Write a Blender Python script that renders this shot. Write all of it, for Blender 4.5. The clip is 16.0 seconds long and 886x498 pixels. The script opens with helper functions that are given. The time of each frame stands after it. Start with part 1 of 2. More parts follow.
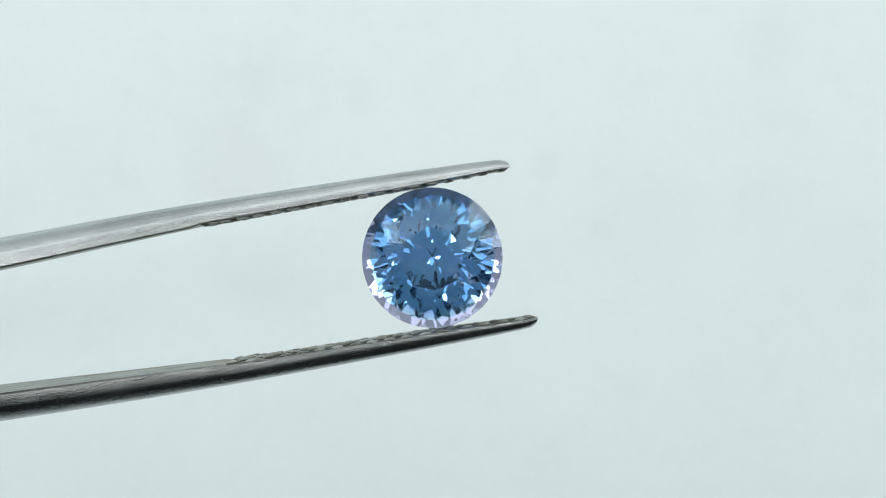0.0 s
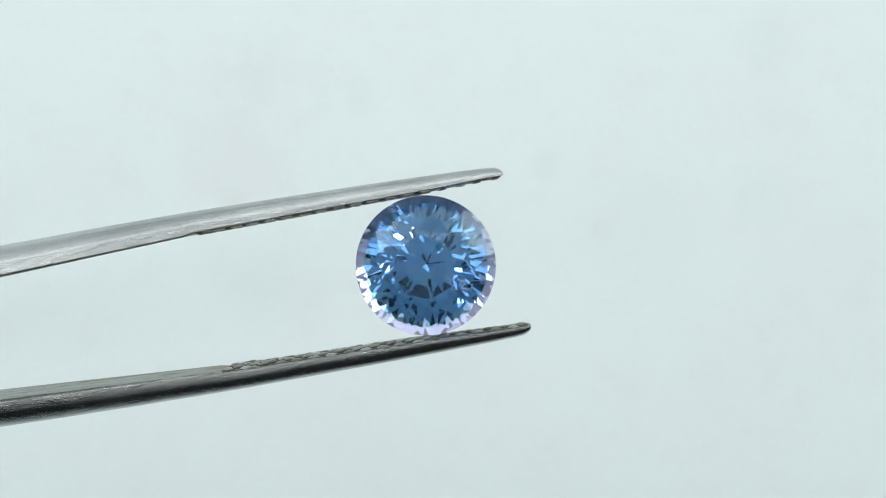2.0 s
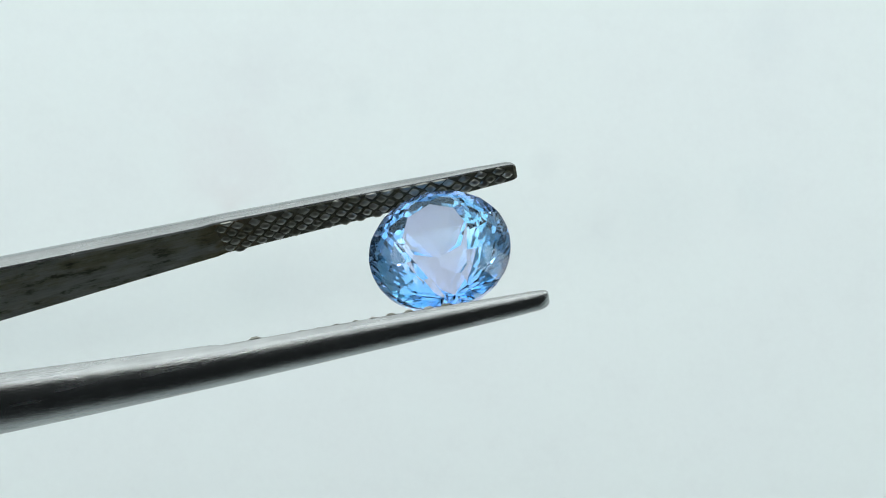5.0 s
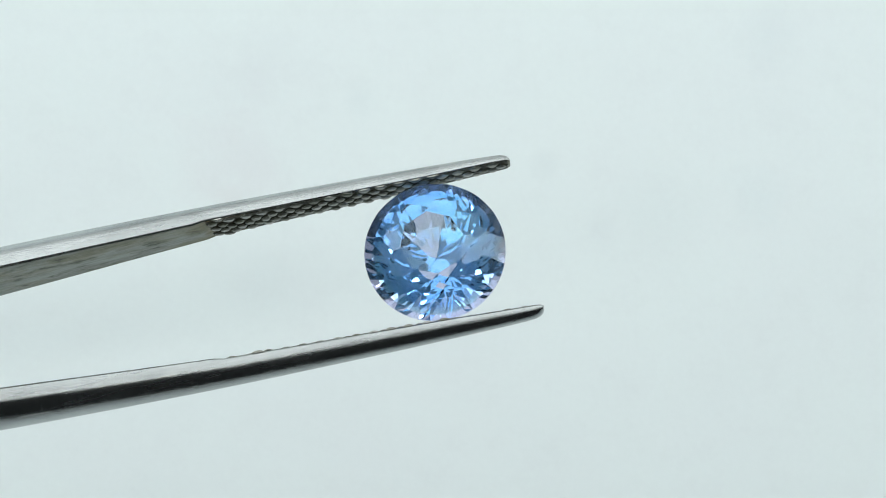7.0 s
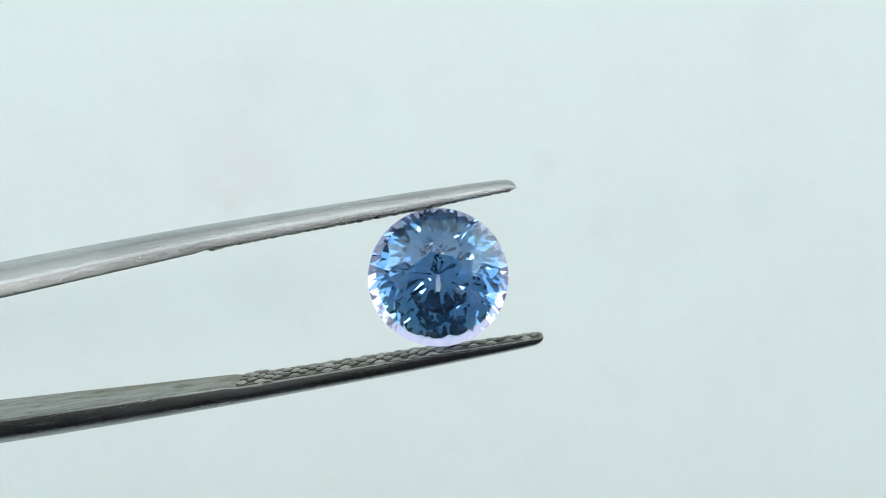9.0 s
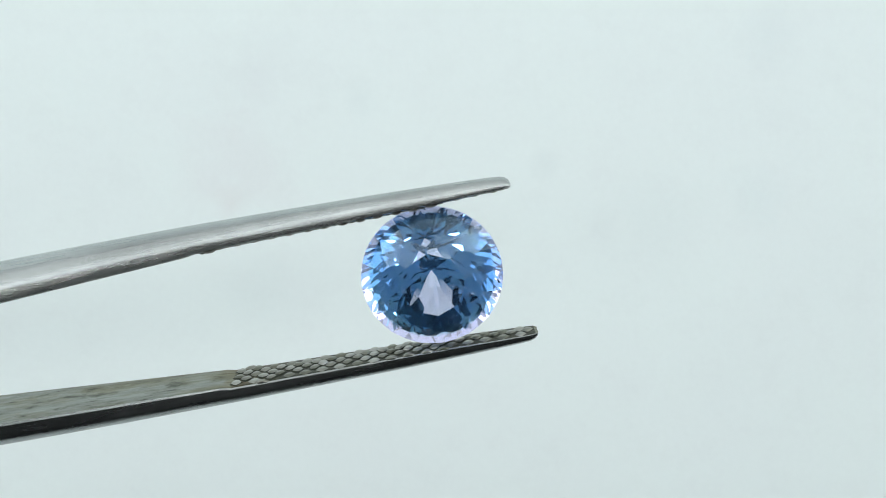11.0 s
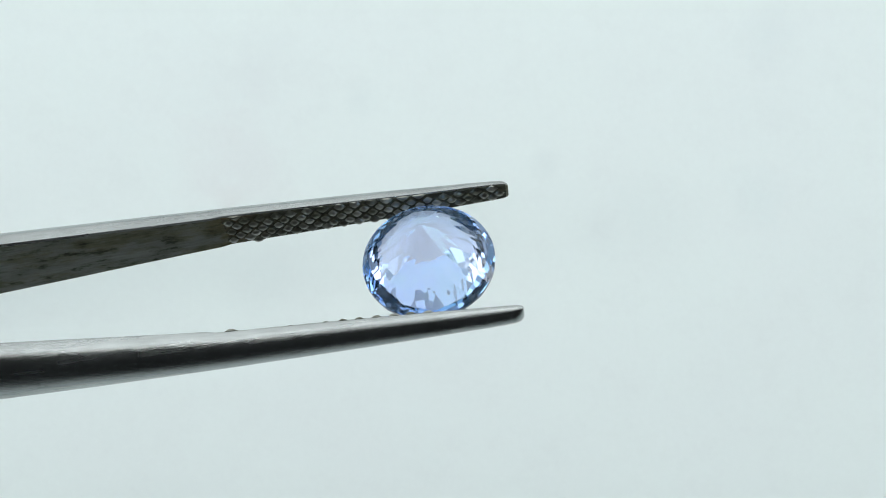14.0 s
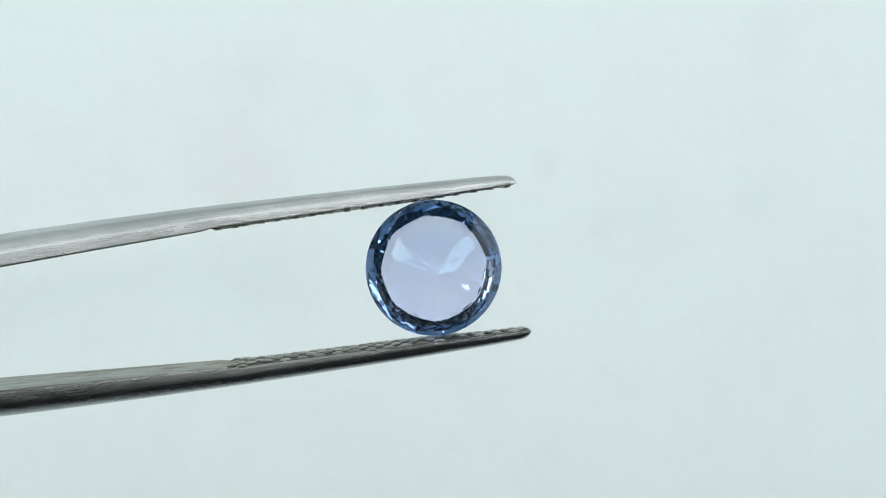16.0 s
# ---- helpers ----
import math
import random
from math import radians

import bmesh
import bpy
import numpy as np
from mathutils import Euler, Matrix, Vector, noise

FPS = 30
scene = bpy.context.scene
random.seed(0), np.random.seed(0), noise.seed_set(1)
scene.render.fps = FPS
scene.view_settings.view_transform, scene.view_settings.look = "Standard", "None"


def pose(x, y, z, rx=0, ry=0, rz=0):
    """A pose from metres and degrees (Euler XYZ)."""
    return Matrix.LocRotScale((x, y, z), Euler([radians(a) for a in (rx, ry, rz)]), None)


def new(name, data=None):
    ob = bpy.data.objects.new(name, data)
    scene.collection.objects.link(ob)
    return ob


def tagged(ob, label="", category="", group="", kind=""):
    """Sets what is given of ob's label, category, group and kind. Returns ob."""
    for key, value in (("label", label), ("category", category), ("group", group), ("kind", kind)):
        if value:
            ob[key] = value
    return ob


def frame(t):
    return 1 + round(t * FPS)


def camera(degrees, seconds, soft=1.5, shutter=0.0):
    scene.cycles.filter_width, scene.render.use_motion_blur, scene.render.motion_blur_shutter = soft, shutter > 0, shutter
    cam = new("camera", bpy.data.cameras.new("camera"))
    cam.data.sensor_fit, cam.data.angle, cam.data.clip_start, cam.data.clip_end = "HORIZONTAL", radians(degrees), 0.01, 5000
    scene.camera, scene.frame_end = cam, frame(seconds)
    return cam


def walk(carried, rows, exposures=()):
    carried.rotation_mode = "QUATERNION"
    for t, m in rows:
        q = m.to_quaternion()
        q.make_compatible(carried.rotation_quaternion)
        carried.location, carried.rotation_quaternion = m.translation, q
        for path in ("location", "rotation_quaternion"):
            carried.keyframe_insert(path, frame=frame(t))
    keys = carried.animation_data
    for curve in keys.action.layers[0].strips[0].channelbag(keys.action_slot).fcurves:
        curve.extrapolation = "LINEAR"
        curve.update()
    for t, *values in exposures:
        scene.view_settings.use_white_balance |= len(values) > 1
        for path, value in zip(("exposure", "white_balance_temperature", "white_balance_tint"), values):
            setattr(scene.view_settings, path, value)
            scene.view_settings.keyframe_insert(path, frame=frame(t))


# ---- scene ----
MM = 0.001
DESK = 0.75
EYE = DESK + 0.245          # the camera hangs over the desk and looks straight down


def part(name, bm, material, parent, label=""):
    """One mesh object under a thing or a part."""
    me = bpy.data.meshes.new(name)
    bm.to_mesh(me)
    bm.free()
    for m in material if isinstance(material, (list, tuple)) else [material]:
        me.materials.append(m)
    ob = new(name, me)
    ob.parent = parent
    if label:
        tagged(ob, label=label)
    return ob


# ---- camera ----
cam = camera(40.0, 16.0, soft=1.0)
view = pose(0, 0, EYE)
walk(cam, [(0.0, view), (16.0, view)])


# ---- light ----
world = bpy.data.worlds.new("world")
scene.world = world
world.use_nodes = True
world.node_tree.nodes["Background"].inputs[0].default_value = (0.6, 0.75, 0.9, 1)
world.node_tree.nodes["Background"].inputs[1].default_value = 0.02



def area_light(name, width, depth, watts, color, place):
    data = bpy.data.lights.new(name, "AREA")
    data.shape, data.size, data.size_y = "RECTANGLE", width, depth
    data.energy, data.color = watts, color
    new(name, data).matrix_world = place


# unseen panel, added as a broad overhead fill
area_light("overhead_fill", 3.0, 1.4, 16, (0.95, 1.0, 1.0), pose(0, 1.06, 2.455))
# two unseen spots, added to put white sparkles into the facets
area_light("sparkle_glow", 0.075, 0.075, 1.5, (1.0, 1.0, 0.98), pose(0.34, 0.06, 2.455))
area_light("sparkle_glow", 0.075, 0.075, 1.5, (1.0, 1.0, 0.98), pose(-0.42, -0.08, 2.455))
# unseen windows; the two side ones are added to brighten the paper
area_light("window_daylight", 2.9, 1.56, 17.2, (0.94, 1.0, 1.0), pose(0, 1.85, 1.6, -90))
area_light("window_daylight", 1.5, 1.56, 23.6, (0.94, 1.0, 1.0), pose(1.65, 0.95, 1.6, -90, 0, -90))
area_light("window_daylight", 1.5, 1.56, 23.6, (0.94, 1.0, 1.0), pose(-1.65, 0.95, 1.6, -90, 0, 90))


# ---- materials ----
def material(name, color, rough=0.5, metal=0.0):
    m = bpy.data.materials.new(name)
    m.use_nodes = True
    b = m.node_tree.nodes["Principled BSDF"]
    b.inputs["Base Color"].default_value = (*color, 1)
    b.inputs["Roughness"].default_value = rough
    b.inputs["Metallic"].default_value = metal
    return m, m.node_tree.nodes, m.node_tree.links, b


def coords(nodes, links, scale):
    tc, mp = nodes.new("ShaderNodeTexCoord"), nodes.new("ShaderNodeMapping")
    mp.inputs["Scale"].default_value = scale
    links.new(tc.outputs["Object"], mp.inputs["Vector"])
    return mp.outputs["Vector"]


def grain(nodes, links, scale, size, detail=4.0, rough=0.55):
    n = nodes.new("ShaderNodeTexNoise")
    n.inputs["Scale"].default_value = size
    n.inputs["Detail"].default_value = detail
    n.inputs["Roughness"].default_value = rough
    links.new(coords(nodes, links, scale), n.inputs["Vector"])
    return n.outputs["Fac"]


def ramp(nodes, links, value, stops):
    r = nodes.new("ShaderNodeValToRGB")
    while len(r.color_ramp.elements) < len(stops):
        r.color_ramp.elements.new(0.5)
    for e, (at, c) in zip(r.color_ramp.elements, stops):
        e.position, e.color = at, (*c, 1)
    links.new(value, r.inputs["Fac"])
    return r.outputs["Color"]


def blend(nodes, links, mode, a, b, amount=1.0):
    x = nodes.new("ShaderNodeMix")
    x.data_type, x.blend_type = "RGBA", mode
    x.inputs[0].default_value = amount
    for socket, v in ((x.inputs[6], a), (x.inputs[7], b)):
        if isinstance(v, tuple):
            socket.default_value = (*v, 1)
        else:
            links.new(v, socket)
    return x.outputs[2]


def relief(nodes, links, b, height, strength, distance):
    u = nodes.new("ShaderNodeBump")
    u.inputs["Strength"].default_value = strength
    u.inputs["Distance"].default_value = distance
    links.new(height, u.inputs["Height"])
    links.new(u.outputs["Normal"], b.inputs["Normal"])


def level(nodes, links, value, low, high):
    r = nodes.new("ShaderNodeMapRange")
    r.inputs["To Min"].default_value, r.inputs["To Max"].default_value = low, high
    r.inputs["From Min"].default_value, r.inputs["From Max"].default_value = 0.3, 0.7
    links.new(value, r.inputs["Value"])
    return r.outputs["Result"]


def painted(name, color, size, rough=0.7):
    m, n, l, b = material(name, color, rough)
    d = tuple(c * 0.88 for c in color)
    l.new(ramp(n, l, grain(n, l, (1, 1, 1), size), [(0.3, d), (0.7, color)]), b.inputs["Base Color"])
    relief(n, l, b, grain(n, l, (1, 1, 1), size * 20), 0.2, 0.001)
    return m


def paper_material():
    m, n, l, b = material("paper", (0.78, 0.85, 0.86), 0.85)
    tone = ramp(n, l, grain(n, l, (1, 1, 1), 24, 3), [(0.3, (0.780, 0.850, 0.860)), (0.68, (0.795, 0.878, 0.878))])
    cloud = ramp(n, l, grain(n, l, (1, 1, 1), 210, 4, 0.6), [(0.3, (0.986, 0.984, 0.986)), (0.5, (1, 1, 1)), (0.7, (0.996, 0.999, 1))])
    tone = blend(n, l, "MULTIPLY", tone, cloud)
    fibre = ramp(n, l, grain(n, l, (1, 1, 1), 900, 3), [(0.35, (0.99, 0.99, 0.99)), (0.65, (1, 1, 1))])
    tone = blend(n, l, "MULTIPLY", tone, fibre)
    # smudges with soft, uneven edges: place, size and tint
    tc, wobble = n.new("ShaderNodeTexCoord"), n.new("ShaderNodeTexNoise")
    wobble.inputs["Scale"].default_value = 160
    l.new(tc.outputs["Object"], wobble.inputs["Vector"])
    for x, y, size, tint in ((-0.034, 0.0135, 0.012, (0.985, 0.955, 0.965)), (0.0168, 0.0136, 0.0032, (0.945, 0.95, 0.955)),
                             (-0.0134, 0.0247, 0.004, (0.965, 0.97, 0.975)), (0.0535, 0.0354, 0.007, (0.965, 0.97, 0.975)),
                             (0.0507, 0.0094, 0.006, (0.96, 0.975, 0.98)), (-0.0347, 0.0075, 0.004, (0.97, 0.945, 0.945)),
                             (0.025, 0.003, 0.005, (0.975, 0.975, 0.98)), (-0.03, 0.029, 0.008, (0.975, 0.97, 0.975))):
        gap, soft, edge = n.new("ShaderNodeVectorMath"), n.new("ShaderNodeMath"), n.new("ShaderNodeMapRange")
        flat = n.new("ShaderNodeVectorMath")
        flat.operation = "MULTIPLY"
        flat.inputs[1].default_value = (1, 1, 0)
        l.new(tc.outputs["Object"], flat.inputs[0])
        gap.operation = "DISTANCE"
        l.new(flat.outputs[0], gap.inputs[0])
        gap.inputs[1].default_value = (x, y, 0)
        soft.operation = "MULTIPLY_ADD"
        l.new(wobble.outputs["Fac"], soft.inputs[0])
        soft.inputs[1].default_value = size * 1.4
        l.new(gap.outputs["Value"], soft.inputs[2])
        edge.inputs["From Min"].default_value, edge.inputs["From Max"].default_value = size * 0.6, size * 1.7
        edge.inputs["To Min"].default_value, edge.inputs["To Max"].default_value = 1.0, 0.0
        l.new(soft.outputs[0], edge.inputs["Value"])
        mix = n.new("ShaderNodeMix")
        mix.data_type, mix.blend_type = "RGBA", "MULTIPLY"
        l.new(edge.outputs["Result"], mix.inputs[0])
        l.new(tone, mix.inputs[6])
        mix.inputs[7].default_value = (*tint, 1)
        tone = mix.outputs[2]
    l.new(tone, b.inputs["Base Color"])
    relief(n, l, b, grain(n, l, (1, 1, 1), 2500), 0.1, 0.00005)
    return m


def stack(nodes, links, base, extras):
    """Heights added up: base plus each extra times its share."""
    total = base
    for extra, share in extras:
        x = nodes.new("ShaderNodeMath")
        x.operation = "MULTIPLY_ADD"
        links.new(extra, x.inputs[0])
        x.inputs[1].default_value = share
        links.new(total, x.inputs[2])
        total = x.outputs[0]
    return total


def steel_material():
    """Satin stainless steel: brushed along the arm, with sparse cross scratches and a few pits."""
    m, n, l, b = material("brushed_steel", (0.4, 0.41, 0.41), 0.2, 1.0)
    streak = grain(n, l, (320, 9000, 9000), 1.0, 4, 0.6)
    broad = grain(n, l, (50, 500, 500), 1.0, 4, 0.6)
    patch = grain(n, l, (1, 1, 1), 260, 4)
    pits = ramp(n, l, grain(n, l, (1, 1, 1), 2600, 2), [(0.22, (0.5, 0.5, 0.49)), (0.27, (1, 1, 1))])
    tone = ramp(n, l, patch, [(0.3, (0.36, 0.38, 0.38)), (0.7, (0.46, 0.485, 0.485))])
    lines = ramp(n, l, streak, [(0.3, (0.86, 0.86, 0.86)), (0.7, (1, 1, 1))])
    l.new(blend(n, l, "MULTIPLY", blend(n, l, "MULTIPLY", tone, lines), pits), b.inputs["Base Color"])
    l.new(level(n, l, broad, 0.20, 0.33), b.inputs["Roughness"])
    scratch = ramp(n, l, grain(n, l, (6500, 520, 520), 1.0, 3, 0.6), [(0.63, (0, 0, 0)), (0.70, (1, 1, 1))])
    grit = grain(n, l, (6000, 13000, 13000), 1.0, 3, 0.6)
    peen = grain(n, l, (4200, 5200, 5200), 1.0, 2, 0.55)
    speck = grain(n, l, (9000, 11000, 11000), 1.0, 2, 0.6)
    relief(n, l, b, stack(n, l, grain(n, l, (900, 16000, 16000), 1.0, 3, 0.6), ((grit, 0.7), (scratch, 0.9), (peen, 0.4), (speck, 2.0))), 0.26, 0.00003)
    return m


def rust_band(n, l, low, high):
    """Brown rust that has crept from the end of the cross-cut zone: 0 clean, 1 rusty."""
    split, near = n.new("ShaderNodeSeparateXYZ"), n.new("ShaderNodeMapRange")
    l.new(coords(n, l, (1, 1, 1)), split.inputs[0])
    near.inputs["From Min"].default_value, near.inputs["From Max"].default_value = -0.01400, -0.00980
    l.new(split.outputs["X"], near.inputs["Value"])
    hump = ramp(n, l, near.outputs["Result"], [(0.0, (0, 0, 0)), (0.42, (1, 1, 1)), (0.55, (1, 1, 1)), (1.0, (0, 0, 0))])
    spots = ramp(n, l, grain(n, l, (500, 900, 900), 1.0, 4, 0.65), [(low, (0, 0, 0)), (high, (1, 1, 1))])
    return blend(n, l, "MULTIPLY", hump, spots)


def inner_material():
    """The flat inside of an arm: dull grey-green steel with streaks of brown tarnish and dark specks."""
    m, n, l, b = material("tarnished_steel", (0.3, 0.32, 0.3), 0.45, 1.0)
    base = ramp(n, l, grain(n, l, (250, 4200, 4200), 1.0, 5, 0.65), [(0.3, (0.20, 0.212, 0.188)), (0.7, (0.335, 0.35, 0.325))])
    stain = ramp(n, l, grain(n, l, (170, 480, 480), 1.0, 6, 0.7), [(0.43, (1, 1, 1)), (0.56, (0.72, 0.66, 0.48)), (0.68, (0.36, 0.28, 0.15))])
    specks = ramp(n, l, grain(n, l, (650, 1500, 1500), 1.0, 4, 0.65), [(0.33, (0.24, 0.25, 0.20)), (0.42, (0.8, 0.8, 0.76)), (0.52, (1, 1, 1))])
    rust = ramp(n, l, rust_band(n, l, 0.42, 0.66), [(0.0, (1, 1, 1)), (0.5, (0.74, 0.64, 0.44)), (1.0, (0.45, 0.34, 0.17))])
    worn = blend(n, l, "MULTIPLY", blend(n, l, "MULTIPLY", base, stain, 0.9), specks)
    l.new(blend(n, l, "MULTIPLY", worn, rust), b.inputs["Base Color"])
    l.new(level(n, l, grain(n, l, (200, 1500, 1500), 1.0, 4), 0.28, 0.46), b.inputs["Roughness"])
    scratch = ramp(n, l, grain(n, l, (5000, 380, 380), 1.0, 2, 0.5), [(0.66, (0, 0, 0)), (0.72, (1, 1, 1))])
    relief(n, l, b, stack(n, l, grain(n, l, (220, 5000, 5000), 1.0, 4), ((scratch, 0.25),)), 0.4, 0.00003)
    return m


def grime_material():
    m, n, l, b = material("grimy_groove", (0.1, 0.1, 0.08), 0.5, 0.3)
    dirt = ramp(n, l, grain(n, l, (1, 1, 1), 900, 4), [(0.3, (0.010, 0.011, 0.007)), (0.52, (0.036, 0.040, 0.026)), (0.78, (0.075, 0.076, 0.046))])
    rust = ramp(n, l, rust_band(n, l, 0.34, 0.55), [(0.0, (0, 0, 0)), (1.0, (0.07, 0.043, 0.012))])
    l.new(blend(n, l, "ADD", dirt, rust), b.inputs["Base Color"])
    relief(n, l, b, grain(n, l, (1, 1, 1), 3600), 0.8, 0.00008)
    return m


def tooth_material():
    m, n, l, b = material("worn_tooth_steel", (0.6, 0.6, 0.57), 0.3, 1.0)
    info = n.new("ShaderNodeObjectInfo")
    l.new(ramp(n, l, info.outputs["Random"], [(0.0, (0.17, 0.175, 0.14)), (0.5, (0.29, 0.295, 0.265)), (1.0, (0.45, 0.455, 0.43))]), b.inputs["Base Color"])
    relief(n, l, b, grain(n, l, (1, 1, 1), 3000), 0.8, 0.00006)
    return m


def gem_material():
    """Blue sapphire: clear, strongly refracting, tinted at each meeting with a facet."""
    m = bpy.data.materials.new("blue_sapphire")
    m.use_nodes = True
    n, l = m.node_tree.nodes, m.node_tree.links
    n.remove(n["Principled BSDF"])
    through_facet = n.new("ShaderNodeBsdfRefraction")
    through_facet.inputs["IOR"].default_value = 1.77
    through_facet.inputs["Roughness"].default_value = 0.0
    l.new(ramp(n, l, grain(n, l, (1, 1, 1), 260, 2), [(0.35, (0.855, 0.862, 1.0)), (0.65, (0.865, 0.88, 0.99))]), through_facet.inputs["Color"])
    gloss = n.new("ShaderNodeBsdfGlossy")
    gloss.inputs["Roughness"].default_value = 0.0
    split, zone = n.new("ShaderNodeSeparateXYZ"), n.new("ShaderNodeMapRange")
    l.new(coords(n, l, (1, 1, 1)), split.inputs[0])
    zone.inputs["From Min"].default_value, zone.inputs["From Max"].default_value = -0.002, 0.004
    l.new(split.outputs["Y"], zone.inputs["Value"])
    deep = ramp(n, l, grain(n, l, (1, 1, 1), 300, 2), [(0.36, (0.38, 0.64, 0.89)), (0.50, (0.50, 0.75, 0.92)), (0.64, (0.50, 0.80, 0.87))])
    pale = ramp(n, l, zone.outputs["Result"], [(0.0, (0.35, 0.35, 0.35)), (0.24, (0.4, 0.4, 0.4)), (0.31, (1, 1, 1)), (0.52, (1, 1, 1)), (0.62, (0, 0, 0))])
    zoned = n.new("ShaderNodeMix")
    zoned.data_type = "RGBA"
    l.new(pale, zoned.inputs[0])
    l.new(deep, zoned.inputs[6])
    zoned.inputs[7].default_value = (0.94, 0.93, 1.0, 1)
    l.new(zoned.outputs[2], gloss.inputs["Color"])
    share = n.new("ShaderNodeFresnel")
    share.inputs["IOR"].default_value = 1.77
    stone = n.new("ShaderNodeMixShader")
    l.new(share.outputs[0], stone.inputs[0])
    l.new(through_facet.outputs[0], stone.inputs[1])
    l.new(gloss.outputs[0], stone.inputs[2])
    # a thin blue diffuse haze, painted on to lift the black facets
    blue_haze = n.new("ShaderNodeBsdfDiffuse")
    blue_haze.inputs["Color"].default_value = (0.13, 0.38, 0.72, 1)
    mix = n.new("ShaderNodeMixShader")
    mix.inputs[0].default_value = 0.03
    l.new(stone.outputs[0], mix.inputs[1])
    l.new(blue_haze.outputs[0], mix.inputs[2])
    l.new(mix.outputs[0], n["Material Output"].inputs["Surface"])
    return m


PAPER, STEEL, INNER, GRIME, TOOTH, SAPPHIRE = (paper_material(), steel_material(), inner_material(), grime_material(),
                                               tooth_material(), gem_material())
WALL = painted("pale_wall_paint", (0.72, 0.75, 0.75), 3)
CEILING = painted("ceiling_paint", (0.62, 0.63, 0.63), 2)
# near-black, so the added south slab gives steel and stone dark reflections
DARK = painted("dark_stand_in", (0.018, 0.019, 0.02), 3, 0.9)
DARK.node_tree.nodes["Principled BSDF"].inputs["Specular IOR Level"].default_value = 0.1
FLOOR = painted("dark_floor", (0.04, 0.042, 0.045), 5, 0.5)
LAMINATE = painted("pale_laminate", (0.62, 0.65, 0.65), 9, 0.6)
WOOD = painted("dark_desk_wood", (0.05, 0.045, 0.04), 9, 0.45)
NEEDLE = material("pale_needle", (0.75, 0.85, 0.9), 0.12, 0.9)[0]
FRAME = painted("white_lamp_frame", (0.7, 0.7, 0.7), 8, 0.4)


# ---- the room ----
def box(bm, x0, x1, y0, y1, z0, z1, bevel=0.0):
    made = bmesh.ops.create_cube(bm, size=1)["verts"]
    for v in made:
        v.co = Vector((x0 if v.co.x < 0 else x1, y0 if v.co.y < 0 else y1, z0 if v.co.z < 0 else z1))
    if bevel:
        edges = list({e for v in made for e in v.link_edges})
        bmesh.ops.bevel(bm, geom=edges, offset=bevel, segments=2, affect="EDGES")


def slab(name, mat, label, *size):
    bm = bmesh.new()
    box(bm, *size)
    return tagged(part(name, bm, mat, None), label, name.split("_")[0], kind="structure")


slab("floor", FLOOR, "dark floor of the workroom under the desk", -1.7, 1.7, -0.5, 1.9, -0.1, 0)
slab("ceiling", CEILING, "plain white ceiling over the desk", -1.7, 1.7, -0.5, 1.9, 2.5, 2.6)
def window_wall(name, number, width, x0, x1, place):
    """A wall with a wide window opening through it; the inside looks along -y."""
    bm = bmesh.new()
    for b in ((-width, width, 0, 0.1, 0, 0.8), (-width, width, 0, 0.1, 2.4, 2.5), (-width, x0, 0, 0.1, 0.8, 2.4), (x1, width, 0, 0.1, 0.8, 2.4)):
        box(bm, *b)
    wall = tagged(part(name, bm, WALL, None), "pale painted wall with an opening for added window light", "wall", kind="structure")
    wall.matrix_world = place
    thing = tagged(new("window_%d" % number), "unseen wide window added for light, with a slim white frame and added bars", "window", kind="structure")
    thing.matrix_world = place
    for b in ((x0, x1, 0, 0.04, 0.8, 0.82), (x0, x1, 0, 0.04, 2.38, 2.4), (x0, x0 + 0.02, 0, 0.04, 0.82, 2.38), (x1 - 0.02, x1, 0, 0.04, 0.82, 2.38)):
        bm = bmesh.new()
        box(bm, *b)
        part("window_frame", bm, FRAME, thing)
    # bars are added to split the window light into smaller flecks in the stone
    bars = [(x0 + (x1 - x0) * k / 4, 0.022) for k in (1, 2, 3)]
    for x, half in bars:
        bm = bmesh.new()
        box(bm, x - half, x + half, 0.0, 0.04, 0.82, 2.38)
        part("added_glazing_bar", bm, FRAME, thing)
    bm = bmesh.new()
    box(bm, x0 + 0.02, x1 - 0.02, 0.003, 0.037, 1.58, 1.62)
    part("added_glazing_bar", bm, FRAME, thing)


window_wall("wall_north", 1, 1.7, -1.47, 1.47, pose(0, 1.8, 0))
# side windows are added: they light the paper but miss the arms' reflections
window_wall("wall_east", 2, 1.11, -1.03, 0.49, pose(1.6, 0.69, 0, 0, 0, -90))
window_wall("wall_west", 3, 1.11, -0.49, 1.03, pose(-1.6, 0.69, 0, 0, 0, 90))
# unseen dark slab that stands in for the person seated behind the camera
slab("wall_south", DARK, "added dark wall in place of the person at the desk", -1.7, 1.7, -0.5, -0.42, 0, 2.5)


def ceiling_light(x, y, w, d, label):
    """A flat panel lamp: a backing and four frame strips round the glowing face."""
    thing = tagged(new("ceiling_light"), label, "lamp")
    thing.matrix_world = pose(x, y, 2.5)
    for x0, x1, y0, y1 in ((-w - 0.03, w + 0.03, d, d + 0.03), (-w - 0.03, w + 0.03, -d - 0.03, -d), (-w - 0.03, -w, -d, d), (w, w + 0.03, -d, d)):
        bm = bmesh.new()
        box(bm, x0, x1, y0, y1, -0.05, 0)
        part("frame", bm, FRAME, thing)
    bm = bmesh.new()
    box(bm, -w, w, -d, d, -0.04, 0)
    part("backing", bm, FRAME, thing)


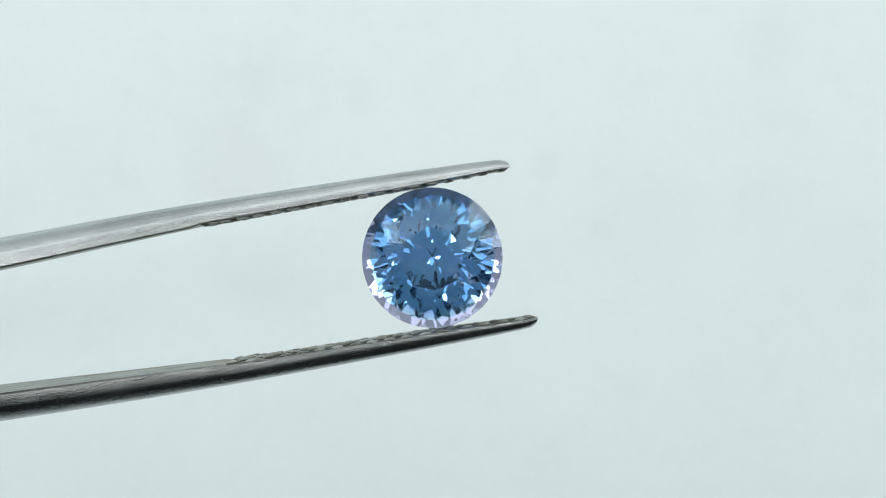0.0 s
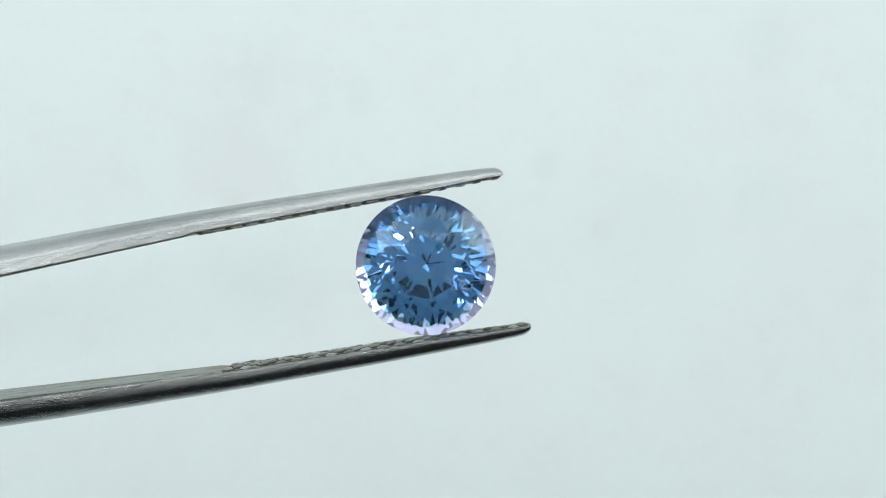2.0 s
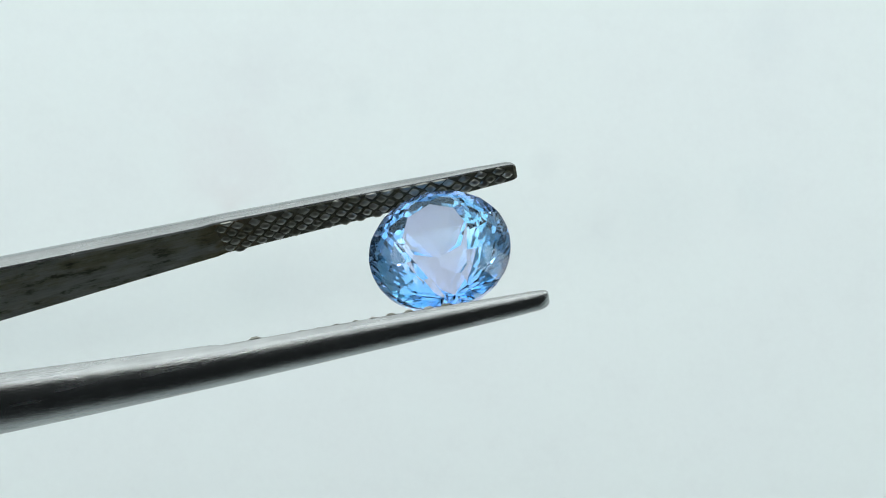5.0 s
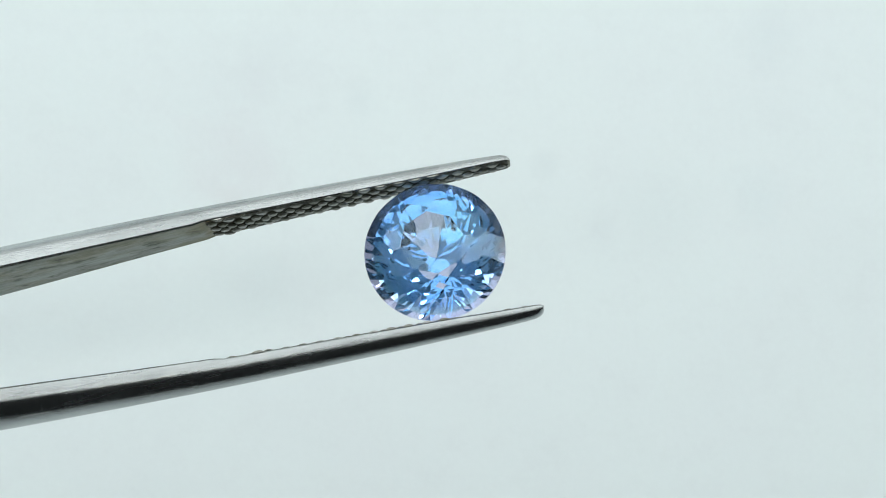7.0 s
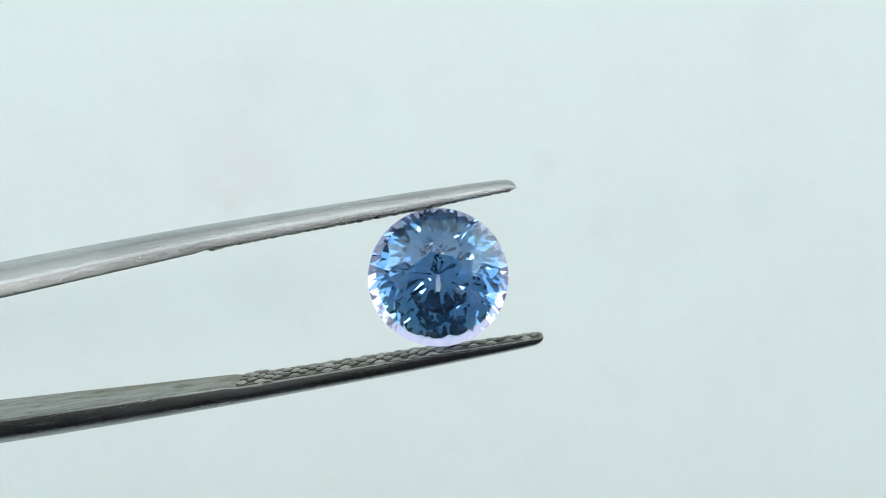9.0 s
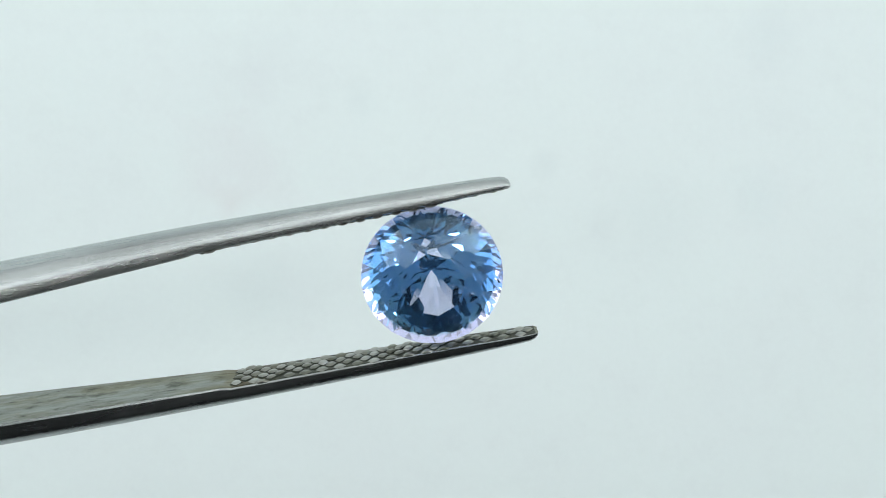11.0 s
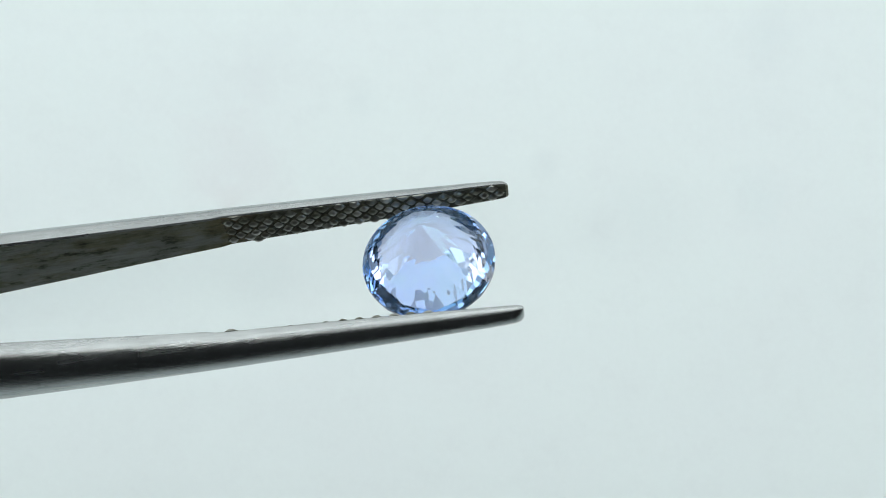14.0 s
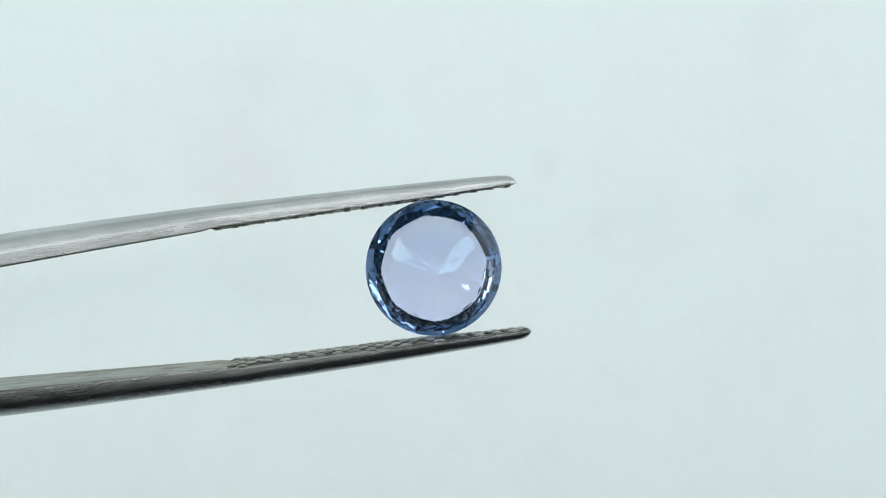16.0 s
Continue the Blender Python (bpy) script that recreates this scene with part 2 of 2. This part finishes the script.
def desk():
    thing = tagged(new("desk"), "pale laminate desk that carries a white sheet", "desk")
    bm = bmesh.new()
    box(bm, -0.8, 0.8, -0.38, 1.2, DESK - 0.03, DESK, 0.003)
    part("desktop", bm, LAMINATE, thing)
    for x in (-0.74, 0.74):
        for y in (-0.32, 1.14):
            bm = bmesh.new()
            box(bm, x - 0.03, x + 0.03, y - 0.03, y + 0.03, 0, DESK - 0.03, 0.003)
            part("leg", bm, WOOD, thing)


def paper_sheet():
    """A large sheet that bows up gently between its two resting edges."""
    bm = bmesh.new()
    rows = []
    for k in range(41):
        y = -0.30 + 0.015 * k
        z = 0.045 * (1 - (y / 0.30) ** 2)
        rows.append([bm.verts.new((x, y, z + h)) for x, h in ((-0.42, 0.0), (0.42, 0.0), (0.42, 0.0006), (-0.42, 0.0006))])
    for a, b in zip(rows, rows[1:]):
        for i in range(4):
            bm.faces.new((a[i], a[(i + 1) % 4], b[(i + 1) % 4], b[i])).smooth = i in (0, 2)
    bm.faces.new(rows[0])
    bm.faces.new(rows[-1])
    bmesh.ops.recalc_face_normals(bm, faces=bm.faces[:])
    ob = part("paper_sheet", bm, PAPER, None)
    ob.matrix_world = pose(0, 0, DESK + 0.0005)
    tagged(ob, "smooth white paper sheet with faint smudges, bowed on the desk", "paper")


# body of the added overhead fill panel
ceiling_light(0, 1.06, 1.52, 0.71, "unseen wide flat panel lamp added for broad light from above")
# housings for the two added sparkle spots
for spot in ((0.34, 0.06), (-0.42, -0.08)):
    ceiling_light(*spot, 0.045, 0.045, "unseen small square downlight added for sparkle in the stone")
desk()
paper_sheet()


# ---- the tweezers ----
# Tweezers' space: x towards the tips, z from arm to arm, y away from the gem's table; the gem's middle is the origin.
TIP = 5.2
# behind the tip, inner face, outer face, half width, roundness of the back
ARM = [(0.0, 4.31, 4.50, 0.50, 2.2), (0.06, 4.29, 4.62, 0.62, 2.2), (0.22, 4.28, 4.76, 0.72, 2.2), (0.5, 4.28, 4.86, 0.77, 2.2), (1.0, 4.27, 4.91, 0.81, 2.1),
       (2.5, 4.23, 4.98, 0.88, 2.1), (5.0, 4.15, 5.05, 0.99, 2.15), (8.0, 4.11, 5.12, 1.13, 2.25), (12.0, 4.06, 5.19, 1.30, 2.2),
       (17.0, 3.99, 5.26, 1.50, 2.2), (17.7, 3.98, 5.26, 1.53, 2.2), (18.3, 3.91, 5.27, 1.57, 2.2), (20.0, 3.83, 5.27, 1.68, 2.2),
       (24.0, 3.65, 5.25, 1.97, 2.2), (28.0, 3.46, 5.20, 2.28, 2.2), (33.0, 3.24, 5.10, 2.65, 2.2), (40.0, 2.90, 4.8, 3.1, 2.2),
       (55.0, 2.2, 4.2, 4.0, 2.2), (75.0, 1.35, 3.2, 4.7, 2.2), (95.0, 0.65, 2.3, 5.0, 2.2), (112.0, 0.12, 1.6, 5.0, 2.2), (128.0, 0.02, 1.3, 4.8, 2.2)]


ROOT = 0.04      # the grooves reach this deep below the inner face
GROOVED = 17.75  # length of the cross-cut zone behind the tip


def arm_at(s):
    for a, b in zip(ARM, ARM[1:]):
        if a[0] <= s <= b[0]:
            f = (s - a[0]) / (b[0] - a[0])
            return [p + (q - p) * f for p, q in zip(a, b)]
    return ARM[-1]


def arm_mesh():
    bm = bmesh.new()
    rings = []
    stations = sorted({r[0] for r in ARM} | {0.6, 1.6, 3.7, 6.5, 10.0, 14.5, 22.0, 26.0, 30.5, 36.0, 47.0, 65.0, 85.0})
    for s in stations:
        _, zi, zo, w, p = arm_at(s)
        if s <= GROOVED:
            zi += ROOT
        t, ring = zo - zi, []
        flat = min(max((s - 9) / 10, 0), 1)      # towards the back: upright sides, sloped shoulders, a crisp edge and a nearly flat back
        side = (0.2 + 0.2 * flat) * t
        n = 22
        ring += [(-w + 0.06 * w, zi), (w - 0.06 * w, zi), (w, zi + 0.06 * t)]
        for k in range(n + 1):
            a = math.pi * k / n
            c, d = math.cos(a), math.sin(a)
            y = w * math.copysign(abs(c) ** (2 / p), c)
            z = zi + side + (t - side) * abs(d) ** (2 / p)
            if flat:
                u, crease = 1 - 2 * k / n, 5 / 11
                slope = min((1 - abs(u)) / (1 - crease), 1)
                ledge = w * (1 - 0.34 * slope ** 1.6) if slope < 1 else 0.66 * w * abs(u) / crease
                rise = 0.74 * slope + (0.26 * (1 - (u / crease) ** 2) if slope == 1 else 0)
                y += (math.copysign(ledge, u) - y) * flat
                z += (zi + side + (t - side) * rise - z) * flat
            ring.append((y, z))
        ring.append((-w, zi + 0.06 * t))
        rings.append([bm.verts.new(((TIP - s) * MM, y * MM, z * MM)) for y, z in ring])
    m = len(rings[0])
    for a, b in zip(rings, rings[1:]):
        for i in range(m):
            j = (i + 1) % m
            f = bm.faces.new((a[i], a[j], b[j], b[i]))
            f.smooth = True
            f.material_index = 1 if i == 0 else 0
    bm.faces.new(list(reversed(rings[0])))
    bm.faces.new(rings[-1])
    bmesh.ops.recalc_face_normals(bm, faces=bm.faces[:])
    for e in bm.edges:
        if len(e.link_faces) == 2 and e.calc_face_angle(0) > radians(24):
            e.smooth = False
    return bm


def pad_mesh():
    """The floor of the grooves between the teeth, a thin dark layer on the inner face."""
    bm = bmesh.new()
    rows = []
    for s in (0.16, 0.35, 0.8, 2.5, 5.0, 8.0, 12.0, 17.0, 17.68):
        _, zi, _, w, _ = arm_at(s)
        zi += ROOT
        w *= 0.91
        rows.append([bm.verts.new(((TIP - s) * MM, y * MM, (zi + dz) * MM)) for y, dz in ((-w, 0.03), (-w, -0.03), (w, -0.03), (w, 0.03))])
    for a, b in zip(rows, rows[1:]):
        for i in range(4):
            bm.faces.new((a[i], a[(i + 1) % 4], b[(i + 1) % 4], b[i]))
    bm.faces.new(rows[0])
    bm.faces.new(rows[-1])
    bmesh.ops.recalc_face_normals(bm, faces=bm.faces[:])
    return bm


def tooth_mesh(low=-9.0, high=9.0):
    """A worn pyramid with a rounded top, set corner to corner; low and high cut it off where the arm's edge runs."""
    bm = bmesh.new()
    rings = []
    for r, z in ((0.455, 0.0), (0.32, -0.09), (0.26, -0.155), (0.18, -0.178)):
        ring = []
        for k in range(8):
            a = math.pi * k / 4
            blunt = (0.76, 0.82, 0.90, 0.98)[len(rings)]
            q = r if k % 2 == 0 else r * blunt
            y = min(max(q * math.sin(a), low), high)
            ring.append(bm.verts.new((q * math.cos(a) * MM, y * MM, z * MM)))
        rings.append(ring)
    for a, b in zip(rings, rings[1:]):
        for i in range(8):
            f = bm.faces.new((a[i], a[(i + 1) % 8], b[(i + 1) % 8], b[i]))
            f.material_index = 1 if a is rings[0] else 0
            f.smooth = a is not rings[0]
    top = bm.verts.new((0, min(max(0, low), high) * MM, -0.184 * MM))
    for i in range(8):
        bm.faces.new((rings[-1][i], rings[-1][(i + 1) % 8], top)).smooth = True
    bmesh.ops.recalc_face_normals(bm, faces=bm.faces[:])
    return bm


def tweezers():
    thing = tagged(new("tweezers"), "slim satin steel gem tweezers with cross-cut inner tips gripping a stone", "tweezers")
    rng = random.Random(4)
    arm = part("arm", arm_mesh(), [STEEL, INNER], thing, "brushed steel arm, tarnished brown inside")
    other = new("arm", arm.data)
    other.parent = thing
    other.matrix_local = pose(0.15 * MM, 0, 0, 180)
    tagged(other, label="brushed steel arm, tarnished brown inside")
    pad = part("groove_pad", pad_mesh(), GRIME, arm, "dark grimy grooves between the teeth")
    second = new("groove_pad", pad.data)
    second.parent = other
    tagged(second, label="dark grimy grooves between the teeth")
    whole = None
    for owner in (arm, other):
        for i in range(35):
            s = 0.56 + i * 0.495
            _, zi, _, w, _ = arm_at(s)
            edge = w * 0.985
            for j in range(-5, 6):
                y = (j + (0.5 if i % 2 else 0.0)) * 0.92 + rng.uniform(-0.04, 0.04)
                if abs(y) > edge - 0.06:
                    continue
                cut = abs(y) + 0.52 > edge
                if cut or whole is None:
                    ob = part("tooth", tooth_mesh(-edge - y, edge - y), [TOOTH, TOOTH if cut else GRIME], owner)
                    whole = whole if cut else ob
                else:
                    ob = new("tooth", whole.data)
                    ob.parent = owner
                lean = (0, 0, 0) if cut else (rng.uniform(-5, 5), rng.uniform(-5, 5), rng.uniform(-8, 8))
                size = rng.uniform(0.93, 1.03)
                ob.matrix_local = pose((TIP - s + rng.uniform(-0.05, 0.05)) * MM, y * MM, (zi + ROOT) * MM, *lean) @ Matrix.Diagonal((size, 1, rng.uniform(0.92, 1.0) * (0.66 if cut else 1), 1))
    bm = bmesh.new()
    box(bm, (TIP - 127.0) * MM, (TIP - 113.0) * MM, -4.4 * MM, 4.4 * MM, -0.4 * MM, 0.4 * MM)
    part("weld", bm, STEEL, thing)
    return thing


# ---- the gem ----
def gem_mesh():
    """A round mixed cut: a disc sliced facet by facet; the table looks along -y, the culet along +y."""
    bm = bmesh.new()
    bmesh.ops.create_cube(bm, size=14)
    cuts, rng = [], random.Random(11)

    def tier(count, offset, angle, dist, loose=0.5):
        # angle from the girdle plane, dist of the plane from the middle; negative angle: crown
        for k in range(count):
            a = 2 * math.pi * (k + offset + rng.uniform(-0.04, 0.04)) / count
            t = radians(abs(angle) + rng.uniform(-loose, loose))
            no = Vector((math.sin(t) * math.cos(a), math.cos(t) * (1 if angle > 0 else -1), math.sin(t) * math.sin(a)))
            cuts.append((no, dist))

    def facet(angle, r, y):
        t = radians(abs(angle))
        return math.sin(t) * r + math.cos(t) * (y if angle > 0 else -y)

    R = 4.0
    for k in range(64):
        a = 2 * math.pi * k / 64
        cuts.append((Vector((math.cos(a), 0, math.sin(a))), R))
    # crown: from the girdle up to the table, tiers of facets with the radius at which each gives way to the next
    table = 1.95
    cuts.append((Vector((0, -1, 0)), table))
    r, y = R * 0.995, 0.14
    for count, offset, angle, inner in ((16, 0.5, 44.77, 3.138), (8, 0.0, 39.97, 2.499), (8, 0.5, 27.91, 1.67)):
        tier(count, offset, -angle, facet(-angle, r, -y), 0.25)
        r, y = inner, y + (r - inner) * math.tan(radians(angle))
    # pavilion: from the girdle down to the culet
    r, y = R * 0.998, 0.10
    for count, offset, angle, inner in ((32, 0.5, 49.65, 3.475), (32, 0.0, 48.10, 2.767), (16, 0.5, 43.10, 1.408), (24, 0.0, 42.13, 1.065), (12, 0.5, 39.83, 0.0)):
        tier(count, offset, angle, facet(angle, r, y), 0.3 if r > 3.9 else 0.7)
        r, y = inner, y + (r - inner) * math.tan(radians(angle))
    for no, d in cuts:
        geom = bm.verts[:] + bm.edges[:] + bm.faces[:]
        done = bmesh.ops.bisect_plane(bm, geom=geom, dist=1e-5, plane_co=no * d, plane_no=no, clear_outer=True)
        rim = [e for e in bm.edges if e.is_boundary]
        if rim:
            bmesh.ops.contextual_create(bm, geom=rim)
    bmesh.ops.recalc_face_normals(bm, faces=bm.faces[:])
    bmesh.ops.scale(bm, vec=(MM, MM, MM), verts=bm.verts[:])
    bmesh.ops.translate(bm, vec=(0, -0.1 * MM, 0), verts=bm.verts[:])
    return bm


def gemstone():
    ob = part("gemstone", gem_mesh(), SAPPHIRE, None)
    rng = random.Random(23)
    # fine needles and a feather: three loose clusters inside the stone
    for centre, count, spread in (((1.1, 1.0, -1.3), 11, 0.7), ((1.3, 0.6, 1.2), 4, 0.5), ((-0.2, 0.4, 1.0), 3, 0.5)):
        for _ in range(count):
            long, thick = rng.uniform(0.25, 0.7), rng.uniform(0.007, 0.014)
            bm = bmesh.new()
            bmesh.ops.create_cone(bm, cap_ends=True, segments=5, radius1=thick * MM, radius2=thick * 0.3 * MM, depth=long * MM)
            needle = part("inclusion", bm, NEEDLE, ob, "pale needle inside the stone")
            needle.matrix_local = pose(*((c + rng.uniform(-spread, spread)) * MM for c in centre), rng.uniform(0, 180), rng.uniform(0, 180), rng.uniform(0, 180))
    return tagged(ob, "round faceted pale blue sapphire, clear, gripped by steel tweezers", "gemstone")


TWEEZERS = tweezers()
GEM = gemstone()


# ---- what moves ----
def grip(right, deep, up, tilt, swing, roll):
    """A pose of the held gem: millimetres from the camera, then the tweezers' tilt, swing and roll in degrees."""
    turn = Matrix(((1, 0, 0, 0), (0, 0, 1, 0), (0, -1, 0, 0), (0, 0, 0, 1)))
    turn = turn @ Matrix.Rotation(radians(tilt), 4, "Y") @ Matrix.Rotation(radians(swing), 4, "Z") @ Matrix.Rotation(radians(roll), 4, "X")
    return Matrix.Translation((right * MM, up * MM, EYE - deep * MM)) @ turn


HELD = [
    (0.0, grip(-0.61, 69.53, -0.49, -9.49, 0.00, 1.86)),
    (0.3, grip(-0.66, 69.49, -0.42, -9.55, 0.06, 1.05)),
    (0.5, grip(-0.79, 68.71, -0.07, -9.87, -0.39, -0.38)),
    (1.0, grip(-0.88, 68.14, 0.41, -10.56, -1.47, -12.17)),
    (1.5, grip(-1.14, 68.64, 0.14, -10.24, -0.93, -7.47)),
    (2.0, grip(-0.98, 69.71, -0.93, -9.54, -1.78, 2.74)),
    (2.5, grip(-0.40, 70.23, -1.74, -8.94, -3.50, 17.30)),
    (3.0, grip(-0.72, 69.94, -1.51, -9.12, -3.80, 22.78)),
    (3.5, grip(-0.62, 69.29, -0.61, -9.94, -1.91, 4.87)),
    (4.0, grip(-0.10, 68.58, -1.09, -10.22, -0.83, -8.61)),
    (4.2, grip(-0.03, 68.52, -0.91, -10.63, -0.96, -15.38)),
    (6.3, grip(-0.50, 67.94, 0.30, -12.05, -3.58, -42.38)),
    (6.5, grip(-0.34, 68.27, 0.14, -11.83, -3.26, -33.17)),
    (7.0, grip(-0.45, 68.93, -0.18, -11.29, -1.55, -16.10)),
    (7.5, grip(-0.34, 69.26, -0.77, -10.72, 0.22, -4.20)),
    (8.0, grip(-0.51, 68.65, -0.63, -10.73, 0.92, 1.06)),
    (8.5, grip(-0.49, 69.10, -1.02, -10.33, -0.59, 2.32)),
    (9.0, grip(-0.27, 69.65, -1.62, -9.82, -1.34, 8.56)),
    (9.5, grip(-0.29, 68.51, -1.18, -10.38, -0.01, 1.62)),
    (9.7, grip(-0.37, 68.08, -1.00, -10.73, -0.08, 0.28)),
    (11.8, grip(-1.02, 69.35, -1.69, -9.69, -2.87, 50.78)),
    (12.0, grip(-1.48, 68.91, -0.94, -9.84, -3.06, 63.90)),
    (12.2, grip(-2.20, 68.68, 0.62, -10.31, -2.45, 69.86)),
    (12.5, grip(0.26, 70.28, 0.19, -9.52, -2.64, 77.89)),
    (12.7, grip(0.61, 71.65, -0.94, -7.59, -1.46, 85.86)),
    (13.0, grip(0.63, 73.49, -1.42, -7.58, -1.18, 98.61)),
    (13.2, grip(0.23, 73.73, -1.47, -7.47, -0.76, 111.36)),
    (13.5, grip(0.14, 73.66, -1.45, -7.56, -1.70, 126.32)),
    (13.7, grip(-0.18, 73.18, -1.33, -7.09, -1.80, 135.74)),
    (14.0, grip(-0.87, 73.07, -0.66, -7.36, -1.66, 146.56)),
    (14.3, grip(-1.03, 73.06, -0.88, -7.07, -2.58, 156.65)),
    (14.5, grip(-1.16, 72.97, -0.92, -7.13, -2.16, 165.72)),
    (14.8, grip(-1.23, 72.59, -0.89, -7.32, 0.82, 176.55)),
    (15.0, grip(-1.19, 71.94, -0.86, -7.44, 3.49, 184.22)),
    (15.5, grip(-1.11, 71.84, -1.25, -7.29, 3.84, 183.35)),
    (16.0, grip(-0.53, 71.42, -1.12, -7.46, 4.51, 184.83)),
]


def motions():
    walk(TWEEZERS, HELD)
    walk(GEM, HELD)


motions()
